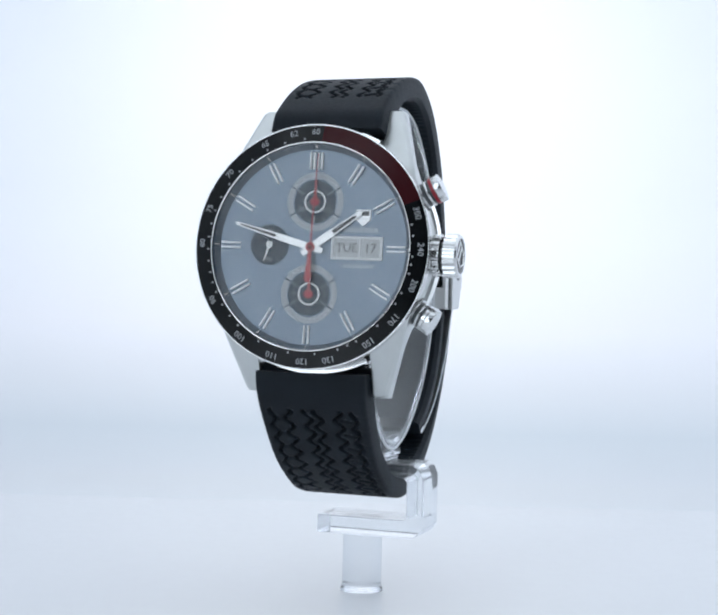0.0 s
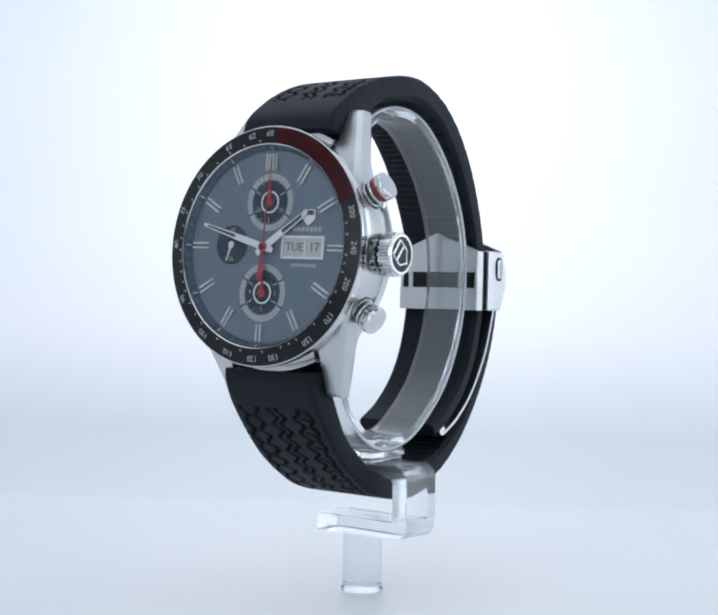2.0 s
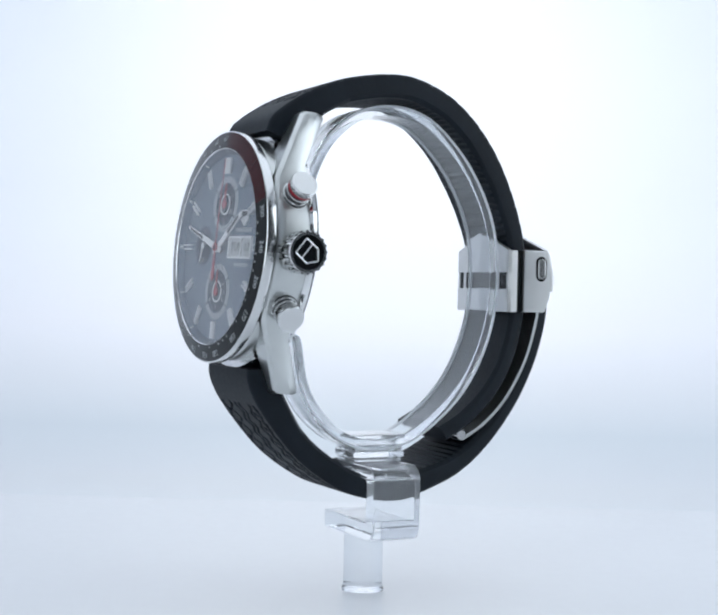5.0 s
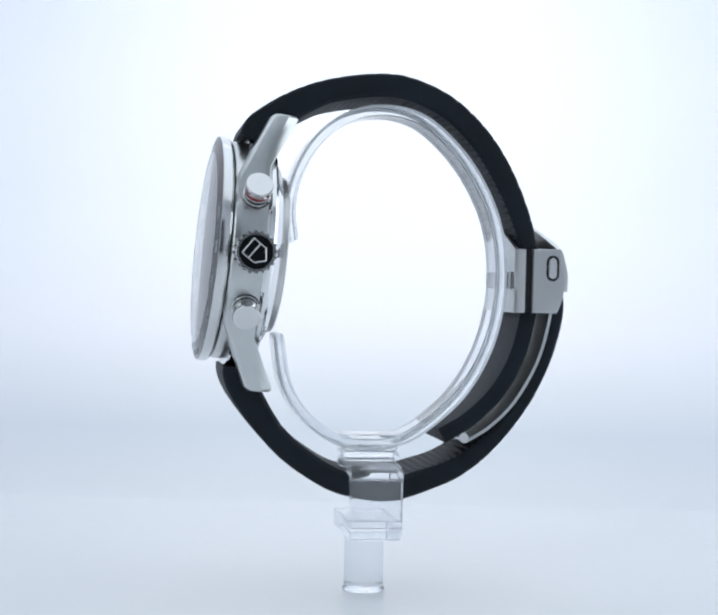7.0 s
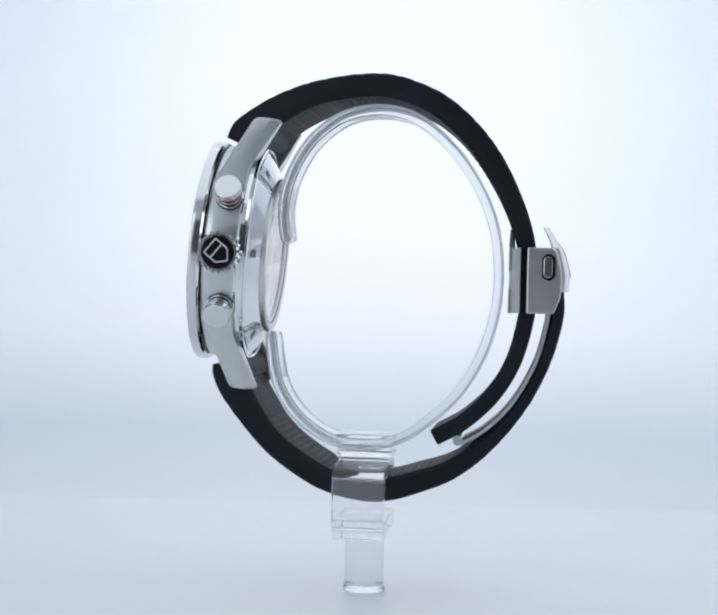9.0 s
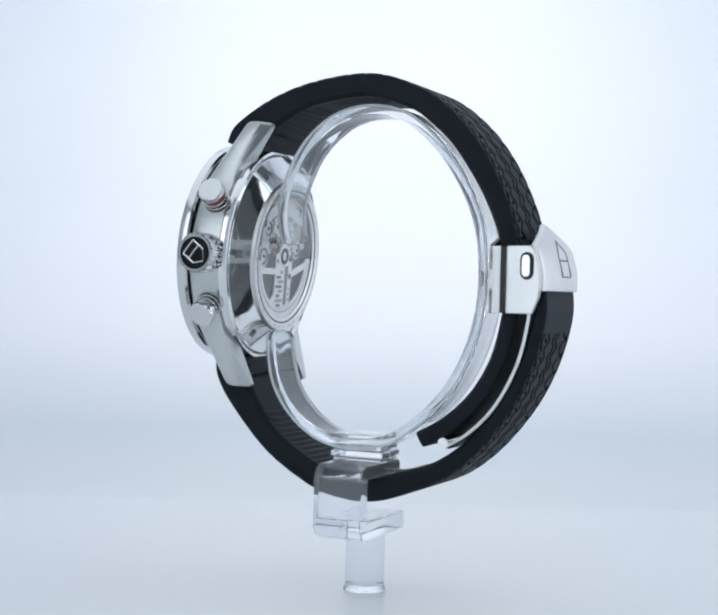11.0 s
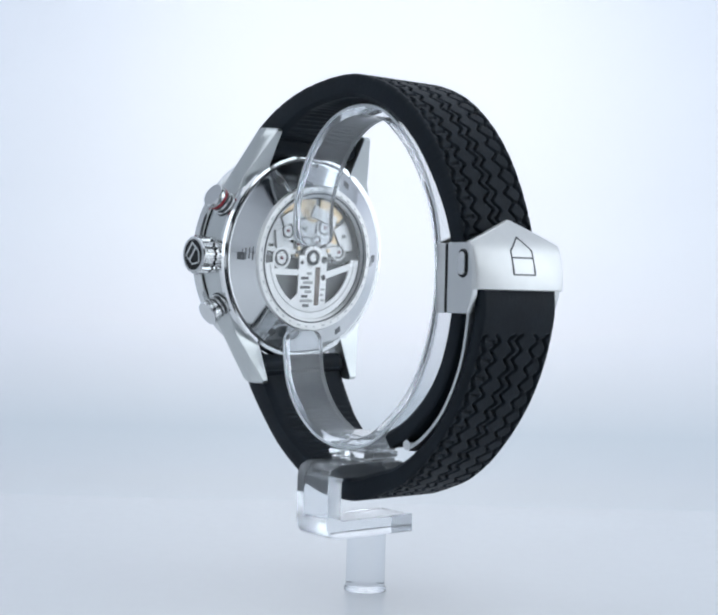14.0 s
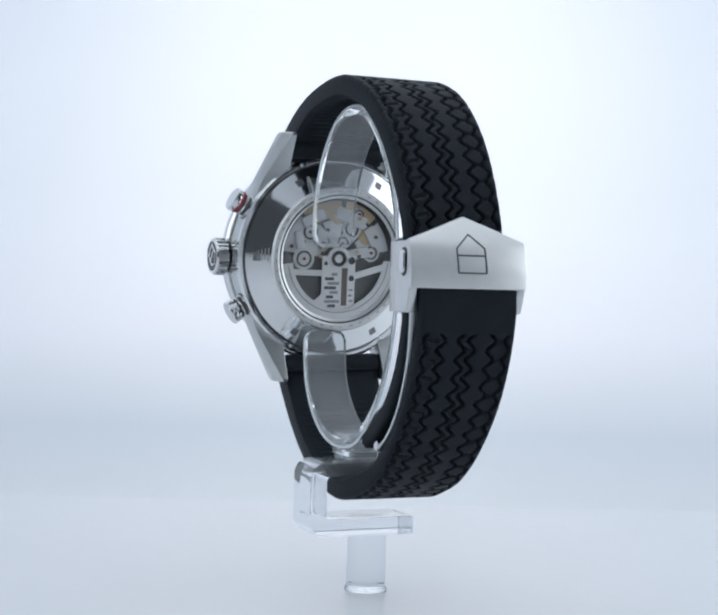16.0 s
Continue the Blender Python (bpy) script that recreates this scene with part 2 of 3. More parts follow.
# out of view behind the camera, added to darken the steel facing it
plain_box("dark_panel_south", -0.25, 0.25, -0.672, -0.665, -0.06, 0.42, GREY, "unseen dark panel behind the camera, added to darken reflections")
plain_box("ceiling", -0.74, 0.74, -0.68, 0.7, 0.78, 0.8, CLOTH, "white cloth roof of the photo tent")


def sweep():
    """One sheet, flat under the table board, that curves up into the backdrop."""
    line = [(-0.66, -0.004), (-0.4, -0.004), (-0.2, -0.004), (0.0, -0.004), (0.09, -0.004)]
    r = 0.40
    line += [(0.10 + r * math.sin(radians(a)), r * (1 - math.cos(radians(a))) - 0.004) for a in range(0, 91, 3)]
    line += [(0.50, 0.6), (0.50, 0.77)]
    under = [(y + 0.004 * (1 if z > 0.3 else 0), z - 0.004 * (0 if z > 0.3 else 1)) for y, z in reversed(line)]
    loop = [(y * 1000, z * 1000) for y, z in line + under]
    bm = bmesh.new()
    xs = (-720, -300, 0, 300, 720)
    rows = [[bm.verts.new((x, *p)) for p in loop] for x in xs]
    n = len(loop)
    for a, b in zip(rows, rows[1:]):
        for i in range(n):
            bm.faces.new((a[i], a[(i + 1) % n], b[(i + 1) % n], b[i]))
    bm.faces.new(rows[0])
    bm.faces.new(rows[-1])
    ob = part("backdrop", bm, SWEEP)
    return tagged(ob, label="glossy white sheet sweeping up into a backdrop with painted-in glow", kind="structure")


sweep()
plain_box("table", -0.72, 0.72, -0.655, 0.112, -0.0035, 0.0, BOARD, "glossy white table board before the backdrop", 1.2)


# ---- wrist watch ----
watch = tagged(new("wrist_watch"), "steel chronograph wrist watch with black tread-pattern rubber strap", "watch")
watch.location = (0, 0, H0)

# the head's own space: x to three o'clock, y to twelve, z out of the dial
HEAD = Matrix(((1, 0, 0, -0.34), (0, 0.0679, -0.9977, -30.18), (0, 0.9977, 0.0679, 7.34), (0, 0, 0, 1))) @ pose(0.08, -0.05, -0.38) @ pose(0, 0, 0, -0.44, 2.45, -0.72)


def clock(angle):
    """Turn of the head's space that carries twelve o'clock to an angle, clockwise."""
    return pose(0, 0, 0, 0, 0, -angle)


def bar(x0, x1, r0, r1, z0, z1, w=0.0):
    return box(x0, x1, r0, r1, z0, z1, w, 1)


def head():
    # middle of the case, with a waist under the bezel
    case = part("case", lathe([(14, -0.86), (19.6, -0.86), (20.0, -1.0), (20.25, -1.4), (20.3, -2.4), (20.2, -7.2), (19.7, -8.0), (14, -8.0)], 128), BRUSHED, watch,
                "brushed steel case middle", HEAD)
    # black ring painting the shade in the gap between bezel and case
    part("bezel_gap_shade", ring(17.9, 20.0, -0.86, -0.62, 128), BLACK, watch, "black ring put in for the shade under the bezel", HEAD)
    # lugs, drawn through cross-sections from the case to the tip
    ys = (8.0, 12.5, 15.4, 18.5, 21.5, 24.4, 25.0)
    for sx in (1, -1):
        lift, wide = (1.0, 0.15) if sx > 0 else (0.25, 0.55)
        for sy in (1, -1):
            bm = bmesh.new()
            loops = []
            for y in ys:
                top = float(np.interp(y, (8.0, 12.5, 24.4, 25.0), (-1.6, -2.0, -7.5, -8.3))) + lift
                low = float(np.interp(y, (8.0, 15.4, 24.6, 25.0), (-7.6, -8.1, -12.8, -12.3))) + lift
                x = 18.2 + wide * min(1.0, (y - 8.0) / 8.0) - (y - 9.0) * 0.345
                tuck = float(np.interp(y, (14.0, 25.0), (0.3, 1.5)))
                loops.append([bm.verts.new((sx * px, sy * y, z)) for px, z in ((10.35, top), (x - 0.6, top), (x, top - 0.7), (x, top - 0.6 * (top - low)), (x - tuck, low), (10.4, low))])
            for a, b in zip(loops, loops[1:]):
                for k in range(6):
                    bm.faces.new((a[k], a[(k + 1) % 6], b[(k + 1) % 6], b[k]))
            bm.faces.new(loops[0])
            bm.faces.new(loops[-1])
            bevel(bm, 0.2, 2, 40)
            part("lug", bm, BRUSHED, watch, m=HEAD, sharp=28)
    # spring bars
    for sy in (1, -1):
        part("strap_end", rod((-10.25, sy * 22.1, -8.1), (10.25, sy * 22.1, -8.1), 2.25, n=40, w=0.3), RUBBER, watch, m=HEAD)
        part("end_piece", lathe([(18.6, -3.4), (21.45, -3.5), (21.75, -3.8), (21.6, -6.6), (21.2, -7.0), (18.6, -7.0)], 30, -27.5, 27.5), STEEL, watch, "polished steel end piece between the lugs",
             HEAD @ clock(0 if sy > 0 else 180))
        part("strap_root", prism([(sy * 21.75, -4.6), (sy * 23.2, -7.0), (sy * 24.0, -9.0), (sy * 22.8, -10.6), (sy * 21.75, -9.6)], -10.2, 10.2, "x", 0.3), RUBBER, watch, m=HEAD)
        part("spring_bar", rod((-10.4, sy * 21.8, -7.8), (10.4, sy * 21.8, -7.8), 0.7), STEEL, watch, m=HEAD)
    # bezel and its ring
    bezel = part("bezel", lathe([(17.82, -0.6), (20.5, -0.6), (20.9, -0.25), (21.0, 0.5), (20.97, 1.3), (20.86, 1.4), (20.72, 1.4), (18.0, 1.96), (17.82, 1.96)], 160), STEEL, watch,
                 "polished steel bezel with black tachymeter ring", HEAD)
    tilt = lambda r: 1.5 + (20.5 - r) * 0.2
    part("bezel_ring", lathe([(17.84, tilt(17.84) - 0.25), (20.76, tilt(20.76) - 0.25), (20.76, tilt(20.76)), (17.84, tilt(17.84))], 128, 66, 364), BLACK, bezel,
         "glossy black enamel ring", HEAD)
    part("bezel_ring", lathe([(17.84, tilt(17.84) - 0.25), (20.76, tilt(20.76) - 0.25), (20.76, tilt(20.76)), (17.84, tilt(17.84))], 40, 4, 66), RED_RING, bezel,
         "dark red enamel sector", HEAD)
    slope = Matrix.Rotation(math.atan(-0.2), 4, "X")
    for n in (60, 62, 65, 70, 75, 80, 90, 100, 110, 120, 130, 150, 170, 200, 240, 300):
        a = 360.0 * 60 / n
        m = clock(a) @ Matrix.Translation((0, 19.55, tilt(19.55) + 0.04)) @ slope
        part("numeral", text_mesh(str(n), 1.5, 0, 0.02), NUMERAL, bezel, m=HEAD @ m)
    for n in list(range(61, 90, 2)) + [92, 95, 98, 105, 115, 125, 135, 140, 145, 160, 180, 190, 210, 220, 230, 260, 280]:
        m = clock(360.0 * 60 / n) @ Matrix.Translation((0, 18.35, tilt(18.35) + 0.03))
        part("scale_dot", disc(0.17, 0, 0.03, 8), NUMERAL, bezel, m=HEAD @ m)
    # crystal
    glass_ob = part("crystal", lathe([(0, 1.3), (17.3, 1.3), (17.58, 1.31), (17.58, 1.98), (15, 2.13), (12, 2.26), (9, 2.35), (6, 2.42), (3, 2.46), (0, 2.47)], 96, closed=False), CRYSTAL, watch,
                    "slightly domed clear sapphire crystal", HEAD, 12)
    glass_ob.visible_shadow = False
    # added mirror ring that stands in for the glint on the glass bevel
    part("crystal_glint_ring", lathe([(17.6, 1.27), (17.8, 1.27), (17.8, 2.04), (17.74, 2.04), (17.6, 1.9)], 128), MIRROR, bezel, "mirror ring added for the glint along the crystal's edge", HEAD)
    # sloping flange between dial and crystal
    flange = part("flange", lathe([(16.7, 0.0), (18.0, 0.0), (18.0, 1.25), (17.7, 1.25)], 128), FLANGE, watch, "dark inner flange with minute marks", HEAD)
    for i in range(60):
        big = i % 5 == 0
        b = bar(-0.10 if big else -0.05, 0.10 if big else 0.05, -0.45 if big else -0.3, 0.4, 0, 0.03)
        part("minute_mark", b, WHITE if big else PALE, flange, m=HEAD @ clock(i * 6) @ Matrix.Translation((0, 17.2, 0.66)) @ Matrix.Rotation(math.atan(1.25), 4, "X"))

    # dial
    dial = part("dial", disc(16.75, -0.8, 0.0, 128), DIAL, watch, "anthracite grey-blue sunray dial", HEAD)
    for h in range(1, 13):
        m = HEAD @ clock(h * 30)
        if h == 12:
            for x in (-1.0, -0.35, 0.35, 1.0):
                part("hour_marker", bar(x - 0.15, x + 0.15, 13.3, 16.2, 0, 0.5, 0.05), HAND, dial, m=m)
        elif h in (3, 6, 9):
            for x in (-0.4, 0.4):
                part("hour_marker", bar(x - 0.13, x + 0.13, 12.9 if h == 9 else 13.4 if h == 6 else 13.4, 16.5, 0, 0.5, 0.05), HAND, dial, m=m)
        else:
            for x in (-0.42, 0.42):
                part("hour_marker", bar(x - 0.14, x + 0.14, 12.6, 16.2, 0, 0.5, 0.05), HAND, dial, m=m)
    # counters
    for (x, y, r, rim) in ((0.15, 7.75, 4.1, True), (0.0, -8.0, 4.1, True), (-7.6, 0.2, 3.5, False)):
        at = Matrix.Translation((x, y, 0))
        sub = part("subdial", disc(r if not rim else 3.7, 0.004, 0.04, 64), SUBDIAL, dial, m=HEAD @ at)
        if rim:
            part("subdial_rim", ring(4.0, 5.0, 0.004, 0.07, 72), PALE, dial, m=HEAD @ at)
            part("subdial_ring", ring(1.65, 1.95, 0.045, 0.1, 48), WHITE, dial, m=HEAD @ at)
            for k in (60, 120, 240, 300):
                part("subdial_divider", bar(-0.14, 0.14, 3.75, 5.3, 0.05, 0.085), SUBDIAL, dial, m=HEAD @ at @ clock(k))
                part("subdial_divider", bar(-0.1, 0.1, 2.5, 3.6, 0.045, 0.08), PALE, dial, m=HEAD @ at @ clock(k if y < 0 or k in (60, 300) else 180))
            for k in range(30):
                part("subdial_tick", bar(-0.04, 0.04, 4.3, 4.75, 0.075, 0.1), SUBDIAL, dial, m=HEAD @ at @ clock(k * 12))
        for k in range(12):
            if k % 3:
                part("subdial_tick", bar(-0.05, 0.05, r - 0.95, r - 0.55, 0.045, 0.07), PALE, dial, m=HEAD @ at @ clock(k * 30))
        nums = {True: ((120, "10"), (240, "20")) if y > 0 else ((90, "3"), (180, "6"), (270, "9")), False: ((0, "60"), (180, "30"))}[rim]
        for a, s in nums:
            rr = 2.75 if rim else 2.6
            p = Matrix.Translation((rr * math.sin(radians(a)), rr * math.cos(radians(a)), 0))
            part("subdial_numeral", text_mesh(s, 1.15, 0.06, 0.015), PALE, dial, m=HEAD @ at @ p)
        if rim:
            part("counter_hand", join(disc(0.8, 0.2, 0.34, 24), prism([(-0.3, 0), (0.3, 0), (0.12, 3.9), (-0.12, 3.9)], 0.2, 0.32)), RED, watch, "red counter hand", HEAD @ at)
        else:
            part("counter_hand", join(disc(0.62, 0.2, 0.34, 24), prism([(-0.26, 0), (0.26, 0), (0.1, 3.0), (-0.1, 3.0)], 0.2, 0.32)), WHITE, watch, "white counter hand",
                 HEAD @ at @ clock(197))
    # day and date window
    part("window_frame", join(bar(3.55, 12.55, 1.6, 1.98, 0, 0.3), bar(3.55, 12.55, -1.98, -1.6, 0, 0.3), bar(3.55, 3.95, -1.6, 1.6, 0, 0.3),
                              bar(12.15, 12.55, -1.6, 1.6, 0, 0.3), bar(8.5, 8.75, -1.6, 1.6, 0, 0.3)), WHITE, dial, "white day-date window frame", HEAD)
    part("day_disc", bar(3.95, 8.5, -1.6, 1.6, 0.004, 0.05), DATE, dial, m=HEAD)
    part("date_disc", bar(8.75, 12.15, -1.6, 1.6, 0.004, 0.05), DATE, dial, m=HEAD)
    part("day_text", text_mesh("TUE", 2.15, 0.07, 0.015), GREYINK, dial, m=HEAD @ Matrix.Translation((6.22, 0, 0)))
    part("date_text", text_mesh("17", 2.2, 0.07, 0.015), GREYINK, dial, m=HEAD @ Matrix.Translation((10.42, 0, 0)))
    # maker's shield and lines of print above and below the window
    em = HEAD @ Matrix.Translation((8.9, 5.3, 0))
    shield = part("shield_emblem", prism([(-1.3, 1.25), (1.3, 1.25), (1.3, -0.5), (0, -1.6), (-1.3, -0.5)], 0, 0.28, w=0.08), HAND, dial, "small applied steel shield", em)
    part("shield_field", prism([(-1.05, 1.02), (1.05, 1.02), (1.05, 0.25), (-1.05, 0.25)], 0.27, 0.31), INK, shield, m=em)
    for k in range(7):
        part("print_bar", bar(5.6 + 0.88 * k, 6.25 + 0.88 * k, 2.75, 3.5, 0.004, 0.03), PALE, dial, m=HEAD)
    for k in range(8):
        part("print_bar", bar(5.9 + 0.66 * k, 6.4 + 0.66 * k, -3.3, -2.75, 0.004, 0.03), PALE, dial, m=HEAD)

    # hands
    def baton(length, w0, w1, z, tail):
        outer = [(-w0, 0), (-w0 * 1.05, length * 0.3), (-w1, length), (0, length + w1), (w1, length), (w0 * 1.05, length * 0.3), (w0, 0), (w0 * 0.8, -tail), (-w0 * 0.8, -tail)]
        return prism(outer, z, z + 0.18, w=0.05)
    hub = Matrix.Translation((0.1, -0.1, 0))
    hour = part("hour_hand", baton(10.4, 0.62, 0.42, 0.55, 2.0), HAND, watch, "faceted steel hour hand with dark inlay", HEAD @ hub @ clock(54.5))
    part("inlay", prism([(-0.36, 4.6), (0.36, 4.6), (0.24, 9.4), (-0.24, 9.4)], 0.74, 0.78), INK, hour, m=HEAD @ hub @ clock(54.5))
    mins = part("minute_hand", baton(14.2, 0.58, 0.3, 0.8, 2.2), HAND, watch, "faceted steel minute hand with dark inlay", HEAD @ hub @ clock(285.5))
    part("inlay", prism([(-0.27, 6.6), (0.27, 6.6), (0.14, 13.4), (-0.14, 13.4)], 0.99, 1.03), INK, mins, m=HEAD @ hub @ clock(285.5))
    part("chronograph_hand", join(prism([(-0.12, 0), (0.12, 0), (0.06, 16.0), (-0.06, 16.0)], 1.05, 1.15), disc(0.8, 1.05, 1.25, 32),
                                  prism([(-0.2, 0), (0.2, 0), (0.62, -5.4), (0.3, -6.0), (-0.3, -6.0), (-0.62, -5.4)], 1.05, 1.15)), RED, watch,
         "thin red central chronograph hand", HEAD @ hub @ clock(1.5))
    part("hand_cap", disc(0.4, 1.25, 1.3, 24), RED_RING, watch, m=HEAD @ hub)

    # crown, two knurled drums with a dark gasket between
    cz = -4.6
    def drum(x0, x1, r, teeth=20):
        poly = []
        for i in range(teeth * 4):
            rr = r if i % 4 in (1, 2) else r - 0.34
            a = 2 * math.pi * i / (teeth * 4)
            poly.append((rr * math.cos(a), rr * math.sin(a)))
        return prism(poly, x0, x1, "x")
    cm = HEAD @ Matrix.Translation((0, -0.3, cz))
    crown = part("crown", join(rod((19.0, 0, 0), (20.7, 0, 0), 2.7), drum(20.4, 21.8, 3.6), drum(22.5, 24.6, 3.75)), STEEL, watch, "fluted steel winding crown with black cap", cm)
    part("gasket", rod((21.7, 0, 0), (22.6, 0, 0), 3.2), BLACK, crown, m=cm)
    part("crown_rim", lathe([(2.9, 24.55), (3.5, 24.55), (3.4, 24.95), (2.95, 24.95)], 48), STEEL, crown, m=cm @ Matrix.Rotation(radians(90), 4, "Y"))
    part("crown_cap", rod((24.5, 0, 0), (24.8, 0, 0), 2.93), BLACK, crown, "black enamel crown cap", cm)
    sh = [(1.6, 1.8), (1.6, -0.9), (0, -2.3), (-1.6, -0.9), (-1.6, 1.8)]
    em = cm @ Matrix.Rotation(radians(-35), 4, "X")
    edges = []
    for p, q in zip(sh, sh[1:] + sh[:1]):
        edges.append(rod((24.85, *p), (24.85, *q), 0.17, n=8))
    part("shield_outline", join(*edges, rod((24.85, 1.6, 0.35), (24.85, -1.6, 0.35), 0.17, n=8)), STEEL, crown, "raised steel shield outline", em)

    # pushers, standing out radially
    for ang, red in ((28.5, True), (-29.5, False)):
        pm = HEAD @ pose(0, 0, cz, 0, 0, ang) @ pose(0.8, 0, 0)
        push = part("pusher", join(rod((18.6, 0, 0), (21.7, 0, 0), 1.75), rod((19.5, 0, 0), (20.0, 0, 0), 2.45, w=0.15), rod((20.5, 0, 0), (21.0, 0, 0), 2.3, w=0.15),
                                   rod((21.95, 0, 0), (23.3, 0, 0), 2.45, w=0.3)), STEEL, watch, "round polished steel pusher", pm)
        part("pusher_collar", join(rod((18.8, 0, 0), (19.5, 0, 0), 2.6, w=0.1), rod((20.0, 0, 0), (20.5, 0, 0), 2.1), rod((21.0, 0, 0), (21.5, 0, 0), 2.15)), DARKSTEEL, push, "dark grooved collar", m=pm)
        part("pusher_ring", rod((21.45, 0, 0), (22.0, 0, 0), 2.35), RED if red else STEEL, push, "red lacquer ring" if red else "", m=pm)

    # back of the case
    back = part("case_back", lathe([(13.8, -7.9), (19.5, -7.9), (19.3, -8.7), (18.6, -9.0), (14.5, -11.0), (13.8, -11.2)], 128), MIRROR, watch, "polished steel conical case back ring", HEAD)
    part("outer_lip", lathe([(19.5, -7.0), (20.5, -6.9), (20.85, -7.4), (20.8, -8.1), (20.45, -8.55), (19.9, -8.6), (19.55, -8.1)], 128), MIRROR, back, "polished steel lip round the case back", HEAD)
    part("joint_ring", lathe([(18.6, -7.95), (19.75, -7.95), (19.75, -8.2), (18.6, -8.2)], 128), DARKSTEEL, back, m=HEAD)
    # key slots as plates on the cone, recess shade put into their colour
    for k in range(6):
        part("key_slot", bar(-0.75, 0.75, -0.75, 0.75, -0.03, 0.3), SLOT, back,
             m=HEAD @ clock(k * 60 + 30) @ Matrix.Translation((0, 17.3, -9.63)) @ Matrix.Rotation(math.atan(0.488), 4, "X"))
    for k in range(40):
        part("engraved_bar", bar(-0.42, 0.42 - 0.25 * (k % 3), 13.72, 14.0, -11.74, -11.7), RIMTEXT, back, m=HEAD @ clock(k * 9 + 3))
    for ang, k in itertools.product((88, 268), range(4)):
        part("engraved_bar", bar(-1.4 + 0.2 * k, 1.3 - 0.3 * (k % 2), 0, 0.25, -0.03, 0.03), ENGRAVE, back,
             m=HEAD @ clock(ang) @ Matrix.Translation((0, 15.1 + 0.62 * k, -10.7 + 0.302 * k)) @ Matrix.Rotation(math.atan(0.488), 4, "X"))
    part("back_rim", lathe([(12.3, -10.5), (14.7, -10.5), (14.7, -11.5), (14.5, -11.72), (13.55, -11.72), (13.2, -11.5), (12.5, -11.3), (12.3, -11.1)], 128), SATIN, back, m=HEAD)
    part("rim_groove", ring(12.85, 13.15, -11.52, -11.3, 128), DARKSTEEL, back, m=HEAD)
    pane = part("back_crystal", disc(12.28, -11.05, -10.75, 96), BACKGLASS, watch, "clear sapphire display back", HEAD)
    pane.visible_shadow = False
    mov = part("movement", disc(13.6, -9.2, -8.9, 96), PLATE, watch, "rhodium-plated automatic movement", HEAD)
    # bridges and wheels, seen from behind
    rnd = random.Random(4)
    for (x, y, r, mat) in ((-6.6, 4.6, 1.9, GOLD), (6.0, 5.2, 2.1, MOVEMENT), (-3.0, 6.0, 2.2, MOVEMENT), (0.2, 8.8, 2.0, GOLD), (-7.6, 1.2, 1.9, MOVEMENT), (7.2, -0.2, 2.3, MOVEMENT), (-1.0, 3.2, 1.6, MOVEMENT),
                           (3.2, 2.6, 1.3, MOVEMENT), (-4.6, 9.0, 1.4, MOVEMENT)):
        m = HEAD @ Matrix.Translation((x, y, -9.2))
        teeth = [((r - (0.12 if i % 2 else 0)) * math.cos(math.pi * i / 36), (r - (0.12 if i % 2 else 0)) * math.sin(math.pi * i / 36)) for i in range(72)]
        wheel = part("wheel", prism(teeth, -0.35, -0.1), mat, mov, m=m)
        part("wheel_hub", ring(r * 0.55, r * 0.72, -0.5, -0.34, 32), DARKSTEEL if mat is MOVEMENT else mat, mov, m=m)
        part("jewel", disc(0.3, -0.62, -0.4, 16), RUBY, mov, m=m)
    for a0, a1, r0, r1, z, mat in ((-82, -50, 5.0, 11.6, -9.5, MOVEMENT), (-47, -12, 3.4, 9.4, -9.42, MOVEMENT), (-45, -8, 9.8, 11.9, -9.55, GOLD), (-7, 26, 2.8, 7.8, -9.5, MOVEMENT),
                                   (-3, 40, 8.3, 11.8, -9.42, GOLD), (30, 52, 4.0, 7.8, -9.45, MOVEMENT), (44, 84, 8.2, 11.7, -9.5, MOVEMENT), (58, 86, 3.6, 7.6, -9.4, MOVEMENT)):
        part("bridge", bevel(ring(r0, r1, z, -9.2, 12, a0, a1), 0.12, 1), mat, mov, m=HEAD)
    for (x, y, w, h, a) in ((-2.8, 8.2, 7.0, 2.6, 20), (5.5, 8.0, 5.0, 2.2, -25), (-7.6, 4.6, 4.0, 2.4, 60), (2.2, 4.8, 4.6, 1.5, 8), (8.3, 3.6, 3.6, 1.8, 80), (-4.4, 1.0, 5.0, 2.2, -10)):
        part("bridge", box(-w / 2, w / 2, -h / 2, h / 2, -0.75, 0, 0.2), MOVEMENT, mov, m=HEAD @ Matrix.Translation((x, y, -9.25)) @ pose(0, 0, 0, 0, 0, a))
    for k in range(12):
        a, rr = rnd.uniform(0, 360), rnd.uniform(3, 11)
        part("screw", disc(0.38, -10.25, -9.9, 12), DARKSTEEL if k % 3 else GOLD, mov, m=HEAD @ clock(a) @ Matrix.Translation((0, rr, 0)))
    # rotor: half-round weight with two windows, its arm and hub
    z0, z1 = -10.7, -10.35
    rot = HEAD @ clock(180)
    rotor = part("rotor", join(ring(10.0, 12.4, z0, z1, 60, -84, 88), prism([(-3.6, -0.5), (3.7, -0.5), (3.7, 10.6), (-3.6, 10.6)], z0, z1),
                               prism([(12.2, 0.4), (3.6, 2.8), (3.6, 4.2), (11.9, 1.8)], z0, z1), prism([(-3.5, 2.4), (-12.2, 2.2), (-12.0, 3.4), (-3.5, 3.6)], z0, z1),
                               prism([(-3.5, 7.2), (-5.2, 8.6), (-3.5, 10.2)], z0, z1), disc(2.4, z0, z1, 40)), ROTOR, watch, "silver half-round winding rotor with cut-outs", rot)
